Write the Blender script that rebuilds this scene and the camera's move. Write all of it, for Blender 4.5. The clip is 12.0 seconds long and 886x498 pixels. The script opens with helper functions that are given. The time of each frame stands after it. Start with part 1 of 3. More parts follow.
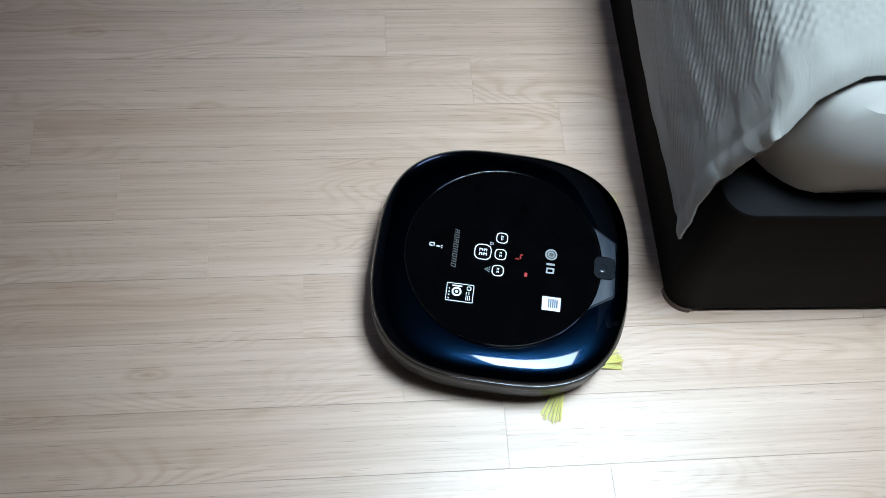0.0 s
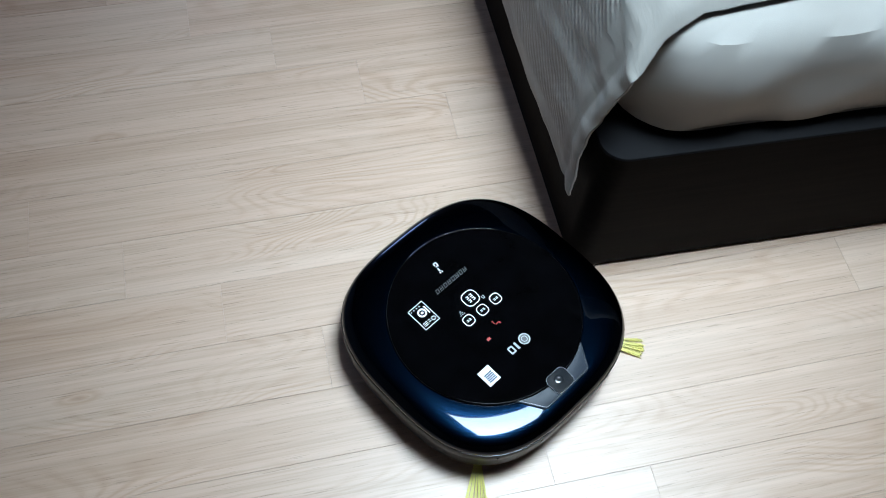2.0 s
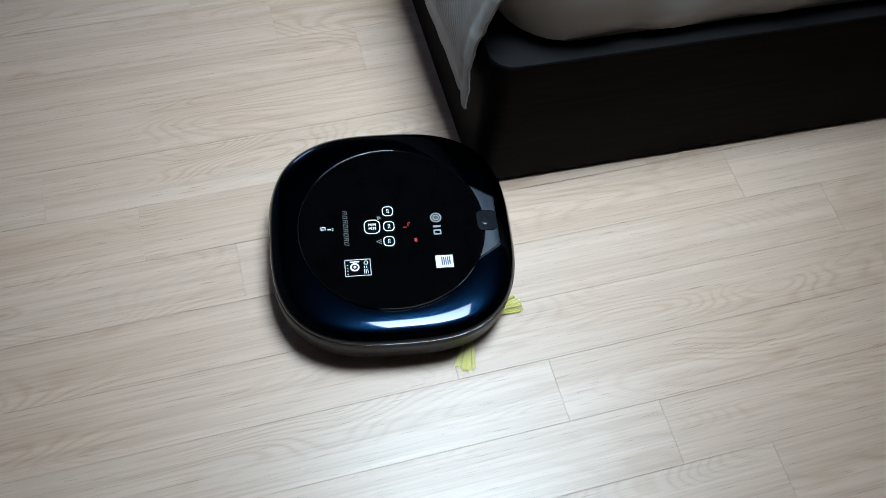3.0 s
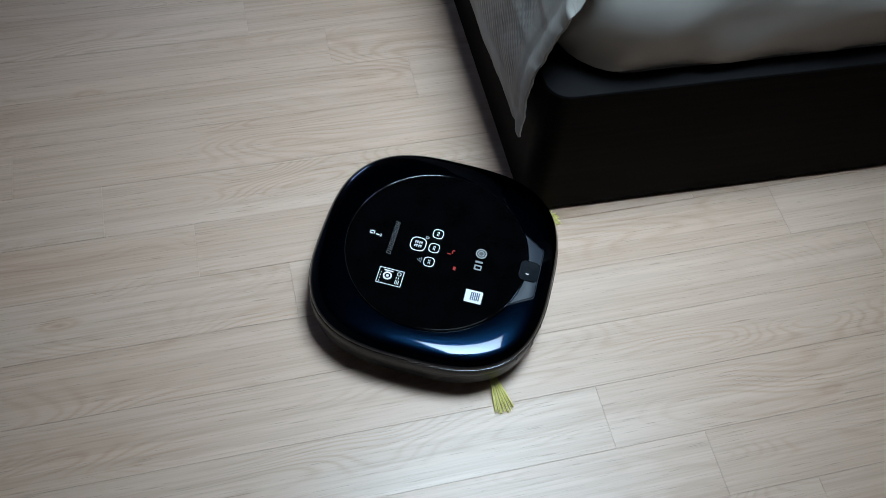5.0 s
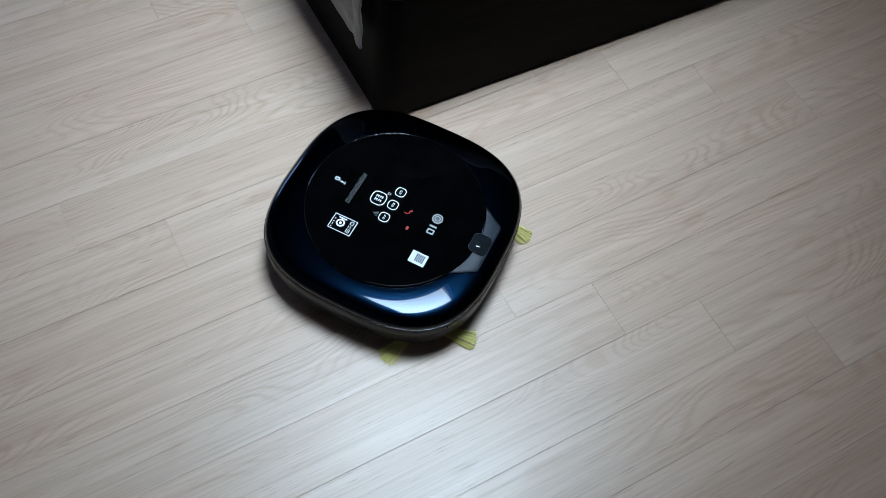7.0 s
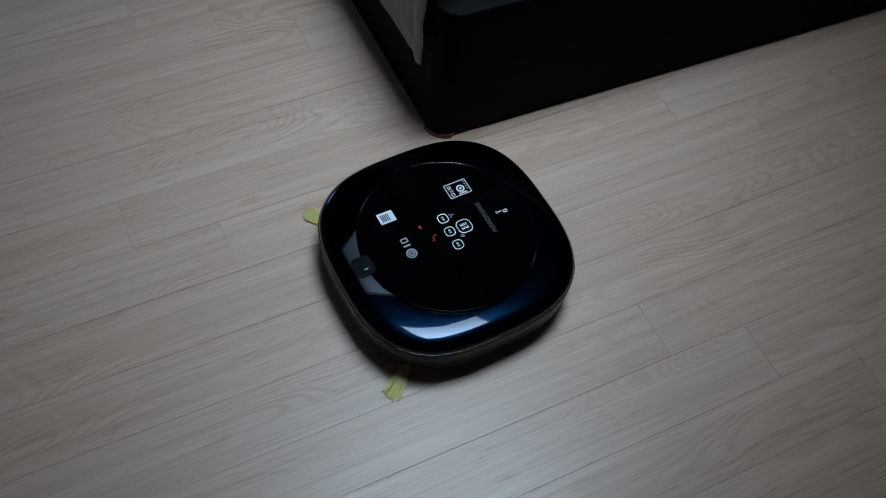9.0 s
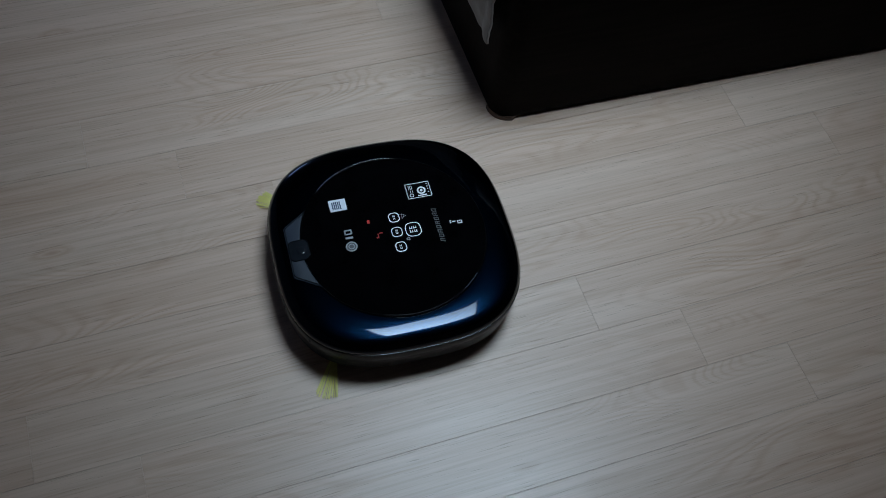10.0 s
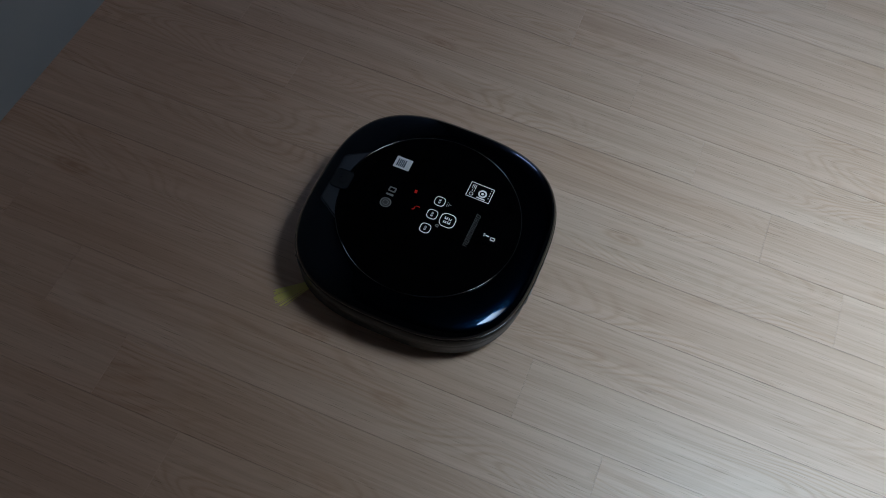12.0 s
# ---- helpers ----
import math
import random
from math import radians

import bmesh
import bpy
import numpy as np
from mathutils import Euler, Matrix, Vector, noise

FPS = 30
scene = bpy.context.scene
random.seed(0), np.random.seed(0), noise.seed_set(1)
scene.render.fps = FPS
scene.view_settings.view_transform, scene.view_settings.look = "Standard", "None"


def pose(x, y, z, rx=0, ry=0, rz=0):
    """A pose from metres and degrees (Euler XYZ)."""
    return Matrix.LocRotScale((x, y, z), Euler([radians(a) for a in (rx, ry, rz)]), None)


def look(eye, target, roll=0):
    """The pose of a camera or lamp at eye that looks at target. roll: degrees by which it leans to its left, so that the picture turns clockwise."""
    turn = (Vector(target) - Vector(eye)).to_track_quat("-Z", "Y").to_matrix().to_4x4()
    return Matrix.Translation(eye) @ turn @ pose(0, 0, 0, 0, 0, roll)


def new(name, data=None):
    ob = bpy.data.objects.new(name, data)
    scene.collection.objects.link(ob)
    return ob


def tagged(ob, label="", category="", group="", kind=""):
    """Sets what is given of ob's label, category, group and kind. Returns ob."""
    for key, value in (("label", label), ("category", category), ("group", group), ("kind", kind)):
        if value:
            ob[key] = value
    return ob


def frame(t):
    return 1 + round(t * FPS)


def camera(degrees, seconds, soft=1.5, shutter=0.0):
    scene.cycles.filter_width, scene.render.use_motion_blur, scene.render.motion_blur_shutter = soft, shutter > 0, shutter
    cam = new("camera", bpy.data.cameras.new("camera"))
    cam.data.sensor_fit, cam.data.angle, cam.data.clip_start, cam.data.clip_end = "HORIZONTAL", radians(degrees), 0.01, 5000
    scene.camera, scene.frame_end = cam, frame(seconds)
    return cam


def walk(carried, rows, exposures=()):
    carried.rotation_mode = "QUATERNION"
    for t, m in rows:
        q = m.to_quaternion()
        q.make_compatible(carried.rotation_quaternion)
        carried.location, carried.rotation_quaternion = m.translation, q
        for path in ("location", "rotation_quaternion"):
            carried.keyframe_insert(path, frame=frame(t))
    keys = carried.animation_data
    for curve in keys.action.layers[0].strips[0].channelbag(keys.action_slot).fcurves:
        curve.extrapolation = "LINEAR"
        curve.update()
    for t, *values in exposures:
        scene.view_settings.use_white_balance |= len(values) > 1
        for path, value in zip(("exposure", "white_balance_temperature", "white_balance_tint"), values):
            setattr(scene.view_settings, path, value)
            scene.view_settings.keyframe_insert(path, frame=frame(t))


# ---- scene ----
cam = camera(49.08, 12.0, soft=0.9, shutter=0.08)
PATH = [
    (0, pose(-0.4206, -0.5191, 1.1878, 27.47, -3.70, -2.13)),
    (0.5, pose(-0.3922, -0.5337, 1.1842, 28.09, -3.58, -3.78)),
    (1, pose(-0.3917, -0.5439, 1.1873, 28.41, -3.30, -4.55)),
    (1.5, pose(-0.4289, -0.5701, 1.2010, 29.39, -3.60, -7.41)),
    (2, pose(-0.3865, -0.6167, 1.2046, 30.25, -2.90, -10.80)),
    (2.5, pose(-0.3216, -0.7217, 1.1898, 29.70, -2.02, -15.35)),
    (3, pose(-0.3393, -0.7678, 1.2130, 30.26, -3.90, -13.59)),
    (3.2, pose(-0.3429, -0.7775, 1.2130, 31.25, -2.83, -12.07)),
    (4.8, pose(-0.3796, -0.7754, 1.2193, 32.58, -3.80, -11.08)),
    (5, pose(-0.3922, -0.7830, 1.2165, 32.35, -3.98, -11.54)),
    (5.5, pose(-0.3858, -0.7968, 1.2149, 32.00, -3.61, -10.69)),
    (6, pose(-0.3814, -0.8161, 1.2168, 31.90, -2.91, -12.08)),
    (6.5, pose(-0.3929, -0.8658, 1.2114, 30.99, -3.18, -22.89)),
    (7, pose(-0.4347, -0.8409, 1.2310, 30.05, -4.14, -26.81)),
    (7.2, pose(-0.4217, -0.8760, 1.2244, 31.56, -3.04, -26.06)),
    (8.8, pose(-0.5065, -0.8913, 1.2036, 33.63, -4.43, -26.66)),
    (9, pose(-0.4977, -0.8847, 1.2035, 33.43, -4.50, -23.87)),
    (9.5, pose(-0.4824, -0.8990, 1.1922, 31.78, -4.54, -17.95)),
    (10, pose(-0.4761, -0.8810, 1.2083, 31.22, -4.88, -16.70)),
    (10.5, pose(-0.5530, -0.8757, 1.1973, 29.94, -5.24, -7.09)),
    (11, pose(-0.5928, -0.8832, 1.1797, 30.42, -5.19, 3.58)),
    (11.5, pose(-0.6216, -0.9249, 1.1190, 32.67, -4.90, 13.15)),
    (12, pose(-0.7404, -0.8883, 1.2004, 30.01, -4.24, 23.42)),
]
EXPOSURES = [(0, -0.08, 6450, 10), (2.0, -0.06, 6450, 10), (2.6, -0.18, 6450, 10), (3.2, -0.32, 6450, 10), (5.0, -0.56, 6400, 10), (6.0, -0.55, 6350, 10), (6.6, -0.44, 6230, 10), (7.2, -0.58, 6150, 10), (8.8, -1.42, 6080, 10), (10, -1.48, 6080, 10), (11, -1.5, 6130, 10), (11.5, -1.35, 6280, 10), (12, -0.6, 6380, 10)]
walk(cam, PATH, EXPOSURES)

# ---- light ----
world = bpy.data.worlds.new("evening_sky")
world.use_nodes = True
scene.world = world
_wn = world.node_tree.nodes
_sky = _wn.new("ShaderNodeTexSky")
_sky.sky_type, _sky.sun_disc = "NISHITA", False
_sky.sun_elevation, _sky.sun_rotation = radians(35), radians(200)
world.node_tree.links.new(_sky.outputs[0], _wn["Background"].inputs[0])
_wn["Background"].inputs[1].default_value = 0.15

LAMP = (0.20, 0.02, 2.22)
LAMP_POSE = look(LAMP, (-0.06, -0.01, 0.0))
lamp_data = bpy.data.lights.new("ceiling_lamp_light", "AREA")
lamp_data.shape, lamp_data.size, lamp_data.size_y = "RECTANGLE", 0.54, 0.72
lamp_data.energy, lamp_data.color, lamp_data.spread = 7.6, (0.65, 0.89, 1.06), radians(50)
lamp_light = new("ceiling_lamp_light", lamp_data)
lamp_light.matrix_basis = LAMP_POSE @ pose(0, 0, -0.012)

# daylight in the window's opening
window_data = bpy.data.lights.new("window_daylight", "AREA")
window_data.shape, window_data.size, window_data.size_y = "RECTANGLE", 0.46, 0.36
window_data.energy, window_data.color = 7.0, (0.45, 0.62, 1.0)
window_light = new("window_daylight", window_data)
window_light.matrix_basis = look((-0.70, 2.30, 0.75), (-0.70, 0.0, 0.75))


# ---- materials ----
def node_material(name, color, rough=0.5, metal=0.0, spec=0.5, coat=0.0, coat_rough=0.03):
    m = bpy.data.materials.new(name)
    m.use_nodes = True
    b = m.node_tree.nodes["Principled BSDF"]
    b.inputs["Base Color"].default_value = (*color, 1)
    b.inputs["Roughness"].default_value = rough
    b.inputs["Metallic"].default_value = metal
    b.inputs["Specular IOR Level"].default_value = spec
    b.inputs["Coat Weight"].default_value = coat
    b.inputs["Coat Roughness"].default_value = coat_rough
    return m, m.node_tree.nodes, m.node_tree.links, b


def ramp(nodes, stops):
    r = nodes.new("ShaderNodeValToRGB")
    while len(r.color_ramp.elements) < len(stops):
        r.color_ramp.elements.new(0.5)
    for e, (p, c) in zip(r.color_ramp.elements, stops):
        e.position, e.color = p, (*c, 1)
    return r


def noise_node(nodes, links, vector, scale, detail=4.0, rough=0.55, distort=0.0):
    n = nodes.new("ShaderNodeTexNoise")
    n.inputs["Scale"].default_value, n.inputs["Detail"].default_value = scale, detail
    n.inputs["Roughness"].default_value, n.inputs["Distortion"].default_value = rough, distort
    links.new(vector, n.inputs["Vector"])
    return n.outputs["Fac"]


def mapped(nodes, links, source, scale=(1, 1, 1), rot=(0, 0, 0)):
    m = nodes.new("ShaderNodeMapping")
    m.inputs["Scale"].default_value, m.inputs["Rotation"].default_value = scale, rot
    links.new(source, m.inputs["Vector"])
    return m.outputs["Vector"]


def math_node(nodes, links, op, a, b):
    m = nodes.new("ShaderNodeMath")
    m.operation = op
    for i, v in enumerate((a, b)):
        if isinstance(v, (int, float)):
            m.inputs[i].default_value = v
        else:
            links.new(v, m.inputs[i])
    return m.outputs[0]


def mix_color(nodes, links, fac, a, b, blend="MIX"):
    m = nodes.new("ShaderNodeMix")
    m.data_type, m.blend_type = "RGBA", blend
    for slot, v in ((0, fac), (6, a), (7, b)):
        if isinstance(v, (int, float)):
            m.inputs[slot].default_value = v
        elif isinstance(v, tuple):
            m.inputs[slot].default_value = (*v, 1)
        else:
            links.new(v, m.inputs[slot])
    return m.outputs[2]


def bump(nodes, links, height, strength, distance, bsdf):
    b = nodes.new("ShaderNodeBump")
    b.inputs["Strength"].default_value, b.inputs["Distance"].default_value = strength, distance
    links.new(height, b.inputs["Height"])
    links.new(b.outputs[0], bsdf.inputs["Normal"])


def plank_material():
    """Pale oak laminate: fine streaks along the board, wide cathedral figure, a tone per board."""
    m, n, l, b = node_material("pale_oak_laminate", (0.6, 0.5, 0.4), 0.42, spec=0.65)
    tc, oi = n.new("ShaderNodeTexCoord"), n.new("ShaderNodeObjectInfo")
    shift = n.new("ShaderNodeVectorMath")
    shift.operation = "SCALE"
    shift.inputs[0].default_value = (37.0, 91.0, 53.0)
    l.new(oi.outputs["Random"], shift.inputs["Scale"])
    add = n.new("ShaderNodeVectorMath")
    add.operation = "ADD"
    l.new(tc.outputs["Object"], add.inputs[0])
    l.new(shift.outputs[0], add.inputs[1])
    p = add.outputs[0]
    # long soft bands of tone, a cathedral figure in places, short dark pores, a few knots
    cloud = noise_node(n, l, mapped(n, l, p, (2.2, 11, 1)), 1.0, 3, 0.5)
    broad = noise_node(n, l, mapped(n, l, p, (1.1, 46, 1)), 1.0, 3, 0.55, 0.15)
    warp = noise_node(n, l, mapped(n, l, p, (7, 26, 1)), 1.0, 3, 0.55)
    figure = math_node(n, l, "MULTIPLY_ADD", warp, 0.05)
    l.new(noise_node(n, l, mapped(n, l, p, (2.3, 10.0, 1)), 1.0, 1.2, 0.4, 0.5), figure.node.inputs[2])
    bands = math_node(n, l, "SINE", math_node(n, l, "MULTIPLY", figure, 160.0), 0.0)
    bands = math_node(n, l, "MULTIPLY_ADD", bands, 0.5)
    bands.node.inputs[2].default_value = 0.5
    streak = noise_node(n, l, mapped(n, l, p, (5.0, 310, 1)), 1.0, 4, 0.65, 0.2)
    fine = noise_node(n, l, mapped(n, l, p, (17, 580, 1)), 1.0, 3, 0.65)
    base = ramp(n, [(0.0, (0.585, 0.398, 0.295)), (0.5, (0.660, 0.478, 0.375)), (1.0, (0.700, 0.545, 0.445))])
    tone = math_node(n, l, "MULTIPLY_ADD", oi.outputs["Random"], 0.20)
    l.new(math_node(n, l, "MULTIPLY", cloud, 0.82), tone.node.inputs[2])
    l.new(tone, base.inputs[0])
    rb = ramp(n, [(0.34, (0.84, 0.79, 0.74)), (0.62, (1.04, 1.04, 1.04))])
    l.new(broad, rb.inputs[0])
    r1 = ramp(n, [(0.32, (0.72, 0.64, 0.56)), (0.58, (1.03, 1.03, 1.03))])
    l.new(streak, r1.inputs[0])
    r2 = ramp(n, [(0.0, (0.76, 0.64, 0.53)), (0.25, (0.90, 0.83, 0.77)), (0.7, (1, 1, 1))])
    l.new(bands, r2.inputs[0])
    where = ramp(n, [(0.46, (0.04, 0.04, 0.04)), (0.64, (0.46, 0.46, 0.46))])
    l.new(noise_node(n, l, mapped(n, l, p, (2.4, 13, 1), (0, 0, 0.05)), 1.0, 2, 0.5), where.inputs[0])
    r3 = ramp(n, [(0.30, (0.34, 0.27, 0.21)), (0.39, (1, 1, 1))])
    l.new(fine, r3.inputs[0])
    c = mix_color(n, l, 0.70, base.outputs[0], rb.outputs[0], "MULTIPLY")
    c = mix_color(n, l, 0.40, c, r1.outputs[0], "MULTIPLY")
    c = mix_color(n, l, where.outputs[0], c, r2.outputs[0], "MULTIPLY")
    c = mix_color(n, l, 0.46, c, r3.outputs[0], "MULTIPLY")
    knot = n.new("ShaderNodeTexVoronoi")
    knot.inputs["Scale"].default_value = 1.0
    bend = n.new("ShaderNodeVectorMath")
    bend.operation = "ADD"
    wob = n.new("ShaderNodeCombineXYZ")
    l.new(math_node(n, l, "MULTIPLY", warp, 0.25), wob.inputs[1])
    l.new(mapped(n, l, p, (3.6, 11, 1)), bend.inputs[0])
    l.new(wob.outputs[0], bend.inputs[1])
    l.new(bend.outputs[0], knot.inputs["Vector"])
    rk = ramp(n, [(0.0, (0.40, 0.27, 0.19)), (0.035, (0.74, 0.62, 0.52)), (0.06, (0.94, 0.90, 0.86)), (0.085, (0.80, 0.70, 0.61)), (0.13, (1, 1, 1))])
    l.new(knot.outputs["Distance"], rk.inputs[0])
    c = mix_color(n, l, 0.62, c, rk.outputs[0], "MULTIPLY")
    l.new(c, b.inputs["Base Color"])
    rr = ramp(n, [(0.3, (0.39, 0.39, 0.39)), (0.7, (0.32, 0.32, 0.32))])
    l.new(cloud, rr.inputs[0])
    l.new(rr.outputs[0], b.inputs["Roughness"])
    bump(n, l, fine, 0.15, 0.0003, b)
    return m


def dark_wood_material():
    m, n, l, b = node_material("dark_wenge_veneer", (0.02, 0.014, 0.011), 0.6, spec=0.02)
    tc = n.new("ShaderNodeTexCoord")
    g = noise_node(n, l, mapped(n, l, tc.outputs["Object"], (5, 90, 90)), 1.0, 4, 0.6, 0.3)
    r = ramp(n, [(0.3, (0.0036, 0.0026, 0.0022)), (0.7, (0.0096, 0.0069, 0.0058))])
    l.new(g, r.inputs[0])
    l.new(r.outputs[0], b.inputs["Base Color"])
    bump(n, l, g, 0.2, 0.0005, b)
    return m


def cloth_material(name, a, c, quilt):
    m, n, l, b = node_material(name, a, 0.85, spec=0.2)
    b.inputs["Sheen Weight"].default_value = 0.25
    tc = n.new("ShaderNodeTexCoord")
    o = tc.outputs["Object"]
    cloud = noise_node(n, l, mapped(n, l, o, (6, 6, 6)), 1.0, 4)
    r = ramp(n, [(0.3, a), (0.7, c)])
    l.new(cloud, r.inputs[0])
    l.new(r.outputs[0], b.inputs["Base Color"])
    if quilt:
        # ribbed diagonal quilting inside a plain puckered border
        uv = tc.outputs["UV"]
        turned = mapped(n, l, uv, (1, 1, 1), (0, 0, radians(40)))
        w1, w2 = n.new("ShaderNodeTexWave"), n.new("ShaderNodeTexWave")
        for w, d, k in ((w1, "X", 30.0), (w2, "Y", 26.0)):
            w.bands_direction = d
            w.inputs["Scale"].default_value, w.inputs["Distortion"].default_value = k, 1.2
            l.new(turned, w.inputs["Vector"])
        ribs = math_node(n, l, "MULTIPLY_ADD", w2.outputs["Fac"], 0.6)
        ribs.node.inputs[2].default_value = 0.4
        ribs = math_node(n, l, "MULTIPLY", ribs, w1.outputs["Fac"])
        axes = n.new("ShaderNodeSeparateXYZ")
        l.new(uv, axes.inputs[0])
        inside = ramp(n, [(0.085, (0, 0, 0)), (0.105, (1, 1, 1))])
        l.new(math_node(n, l, "MINIMUM", axes.outputs[1], math_node(n, l, "ADD", axes.outputs[0], 0.06)), inside.inputs[0])
        ribs = math_node(n, l, "MULTIPLY", ribs, inside.outputs[0])
        crease = noise_node(n, l, mapped(n, l, uv, (40, 15, 1), (0, 0, radians(28))), 1.0, 4, 0.6, 0.6)
        h = math_node(n, l, "MULTIPLY_ADD", crease, 1.3)
        l.new(ribs, h.node.inputs[2])
        bump(n, l, h, 0.5, 0.0026, b)
    else:
        weave = noise_node(n, l, mapped(n, l, o, (700, 700, 700)), 1.0, 2)
        bump(n, l, weave, 0.2, 0.0006, b)
    return m


def plaster_material(name, a, c):
    m, n, l, b = node_material(name, a, 0.9, spec=0.2)
    tc = n.new("ShaderNodeTexCoord")
    g = noise_node(n, l, mapped(n, l, tc.outputs["Object"], (2, 2, 2)), 1.0, 5)
    f = noise_node(n, l, mapped(n, l, tc.outputs["Object"], (160, 160, 160)), 1.0, 3)
    r = ramp(n, [(0.3, a), (0.7, c)])
    l.new(g, r.inputs[0])
    l.new(r.outputs[0], b.inputs["Base Color"])
    bump(n, l, f, 0.25, 0.001, b)
    return m


def brushed_material():
    """Navy brushed metal under clear lacquer; the brushing runs round the middle."""
    m, n, l, b = node_material("navy_brushed_lacquer", (0.004, 0.012, 0.03), 0.2, 1.0, 0.5, 0.45, 0.012)
    b.inputs["Coat IOR"].default_value = 1.5
    tc = n.new("ShaderNodeTexCoord")
    dist = n.new("ShaderNodeVectorMath")
    dist.operation = "LENGTH"
    flat = mapped(n, l, tc.outputs["Object"], (1, 1, 0))
    l.new(flat, dist.inputs[0])
    comb = n.new("ShaderNodeCombineXYZ")
    l.new(math_node(n, l, "MULTIPLY", dist.outputs["Value"], 620.0), comb.inputs[0])
    g = noise_node(n, l, comb.outputs[0], 1.0, 3, 0.6)
    r = ramp(n, [(0.3, (0.0003, 0.0016, 0.0045)), (0.7, (0.0017, 0.0085, 0.023))])
    l.new(g, r.inputs[0])
    l.new(r.outputs[0], b.inputs["Base Color"])
    rr = ramp(n, [(0.3, (0.15, 0.15, 0.15)), (0.7, (0.22, 0.22, 0.22))])
    l.new(g, rr.inputs[0])
    l.new(rr.outputs[0], b.inputs["Roughness"])
    bump(n, l, g, 0.2, 0.0004, b)
    return m


def worn_plastic(name, a, c, rough, metal=0.0, spec=0.5, coat=0.0):
    m, n, l, b = node_material(name, a, rough, metal, spec, coat)
    tc = n.new("ShaderNodeTexCoord")
    g = noise_node(n, l, mapped(n, l, tc.outputs["Object"], (35, 35, 35)), 1.0, 5)
    r = ramp(n, [(0.35, a), (0.7, c)])
    l.new(g, r.inputs[0])
    l.new(r.outputs[0], b.inputs["Base Color"])
    rr = ramp(n, [(0.3, (rough * 0.85,) * 3), (0.7, (min(1, rough * 1.2),) * 3)])
    l.new(g, rr.inputs[0])
    l.new(rr.outputs[0], b.inputs["Roughness"])
    return m


def glow_material(name, color, strength):
    m, n, l, b = node_material(name, color, 0.4)
    b.inputs["Emission Color"].default_value = (*color, 1)
    b.inputs["Emission Strength"].default_value = strength
    return m


M_PLANK = plank_material()
M_SCREED = plaster_material("dark_joint_filler", (0.16, 0.13, 0.105), (0.20, 0.165, 0.135))
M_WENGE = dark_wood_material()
M_BOARD = worn_plastic("slate_grey_board_cover", (0.0060, 0.0056, 0.0064), (0.009, 0.0084, 0.0094), 0.75, 0.0, 0.08)
M_CAP = worn_plastic("brown_edge_band", (0.05, 0.022, 0.012), (0.09, 0.045, 0.026), 0.4)
M_WALL = plaster_material("blue_grey_wallpaper", (0.38, 0.45, 0.50), (0.45, 0.52, 0.57))
# closing walls out of view, toned down so they bounce less light
M_DIMWALL = plaster_material("dimmed_wallpaper", (0.22, 0.22, 0.21), (0.27, 0.27, 0.26))
# ceiling is out of view; its tone is darkened to weaken bounce and reflections
M_CEIL = plaster_material("darkened_ceiling_paper", (0.11, 0.11, 0.11), (0.14, 0.14, 0.14))
M_QUILT = cloth_material("grey_quilted_cotton", (0.27, 0.25, 0.23), (0.32, 0.30, 0.275), True)
M_SHEET = cloth_material("cream_cotton_sheet", (0.34, 0.315, 0.29), (0.41, 0.385, 0.36), False)
M_NAVY = brushed_material()
M_BLACK = worn_plastic("black_gloss_panel", (0.0008, 0.0008, 0.001), (0.0015, 0.0015, 0.002), 0.05, 0.0, 0.03)
M_BODY = worn_plastic("black_body_plastic", (0.004, 0.004, 0.005), (0.008, 0.008, 0.009), 0.38, 0.0, 0.2)
M_BUMPER = worn_plastic("gunmetal_bumper", (0.006, 0.0066, 0.008), (0.013, 0.014, 0.016), 0.36, 0.0, 0.15, 0.1)
M_TRIM = worn_plastic("polished_trim", (0.035, 0.037, 0.042), (0.055, 0.058, 0.064), 0.2, 1.0)
M_RIM = worn_plastic("dark_chrome_rim", (0.08, 0.083, 0.086), (0.11, 0.113, 0.117), 0.08, 1.0)
M_PANEL = worn_plastic("slate_grey_panel", (0.024, 0.030, 0.042), (0.034, 0.041, 0.056), 0.45, 0.0, 0.3)
M_LENS = worn_plastic("smoked_lens", (0.008, 0.010, 0.013), (0.013, 0.015, 0.019), 0.10, 0.0, 0.35)
# white print with a weak added glow, on keys and printed label alike
M_WHITE = glow_material("white_glowing_print", (0.80, 0.84, 0.88), 0.3)
M_GREYPRINT = worn_plastic("grey_print", (0.30, 0.31, 0.32), (0.36, 0.37, 0.38), 0.4, 0.4)
M_DIMPRINT = worn_plastic("dim_grey_print", (0.07, 0.072, 0.075), (0.10, 0.102, 0.105), 0.4)
M_STICKER = worn_plastic("pearl_white_sticker", (0.78, 0.80, 0.86), (0.86, 0.87, 0.92), 0.35)
M_STICKERINK = worn_plastic("sticker_ink", (0.05, 0.07, 0.12), (0.08, 0.10, 0.17), 0.5)
M_RED = glow_material("red_display_glow", (0.35, 0.008, 0.005), 0.32)
M_BRISTLE = worn_plastic("yellow_nylon_bristle", (0.76, 0.67, 0.20), (0.86, 0.79, 0.34), 0.5)
M_RUBBER = worn_plastic("black_rubber", (0.012, 0.012, 0.012), (0.02, 0.02, 0.02), 0.7)
M_DIFFUSER = glow_material("lamp_diffuser", (1.0, 0.96, 0.9), 6.0)
M_FRAMEWHITE = worn_plastic("white_lacquer", (0.72, 0.72, 0.70), (0.78, 0.78, 0.76), 0.35)


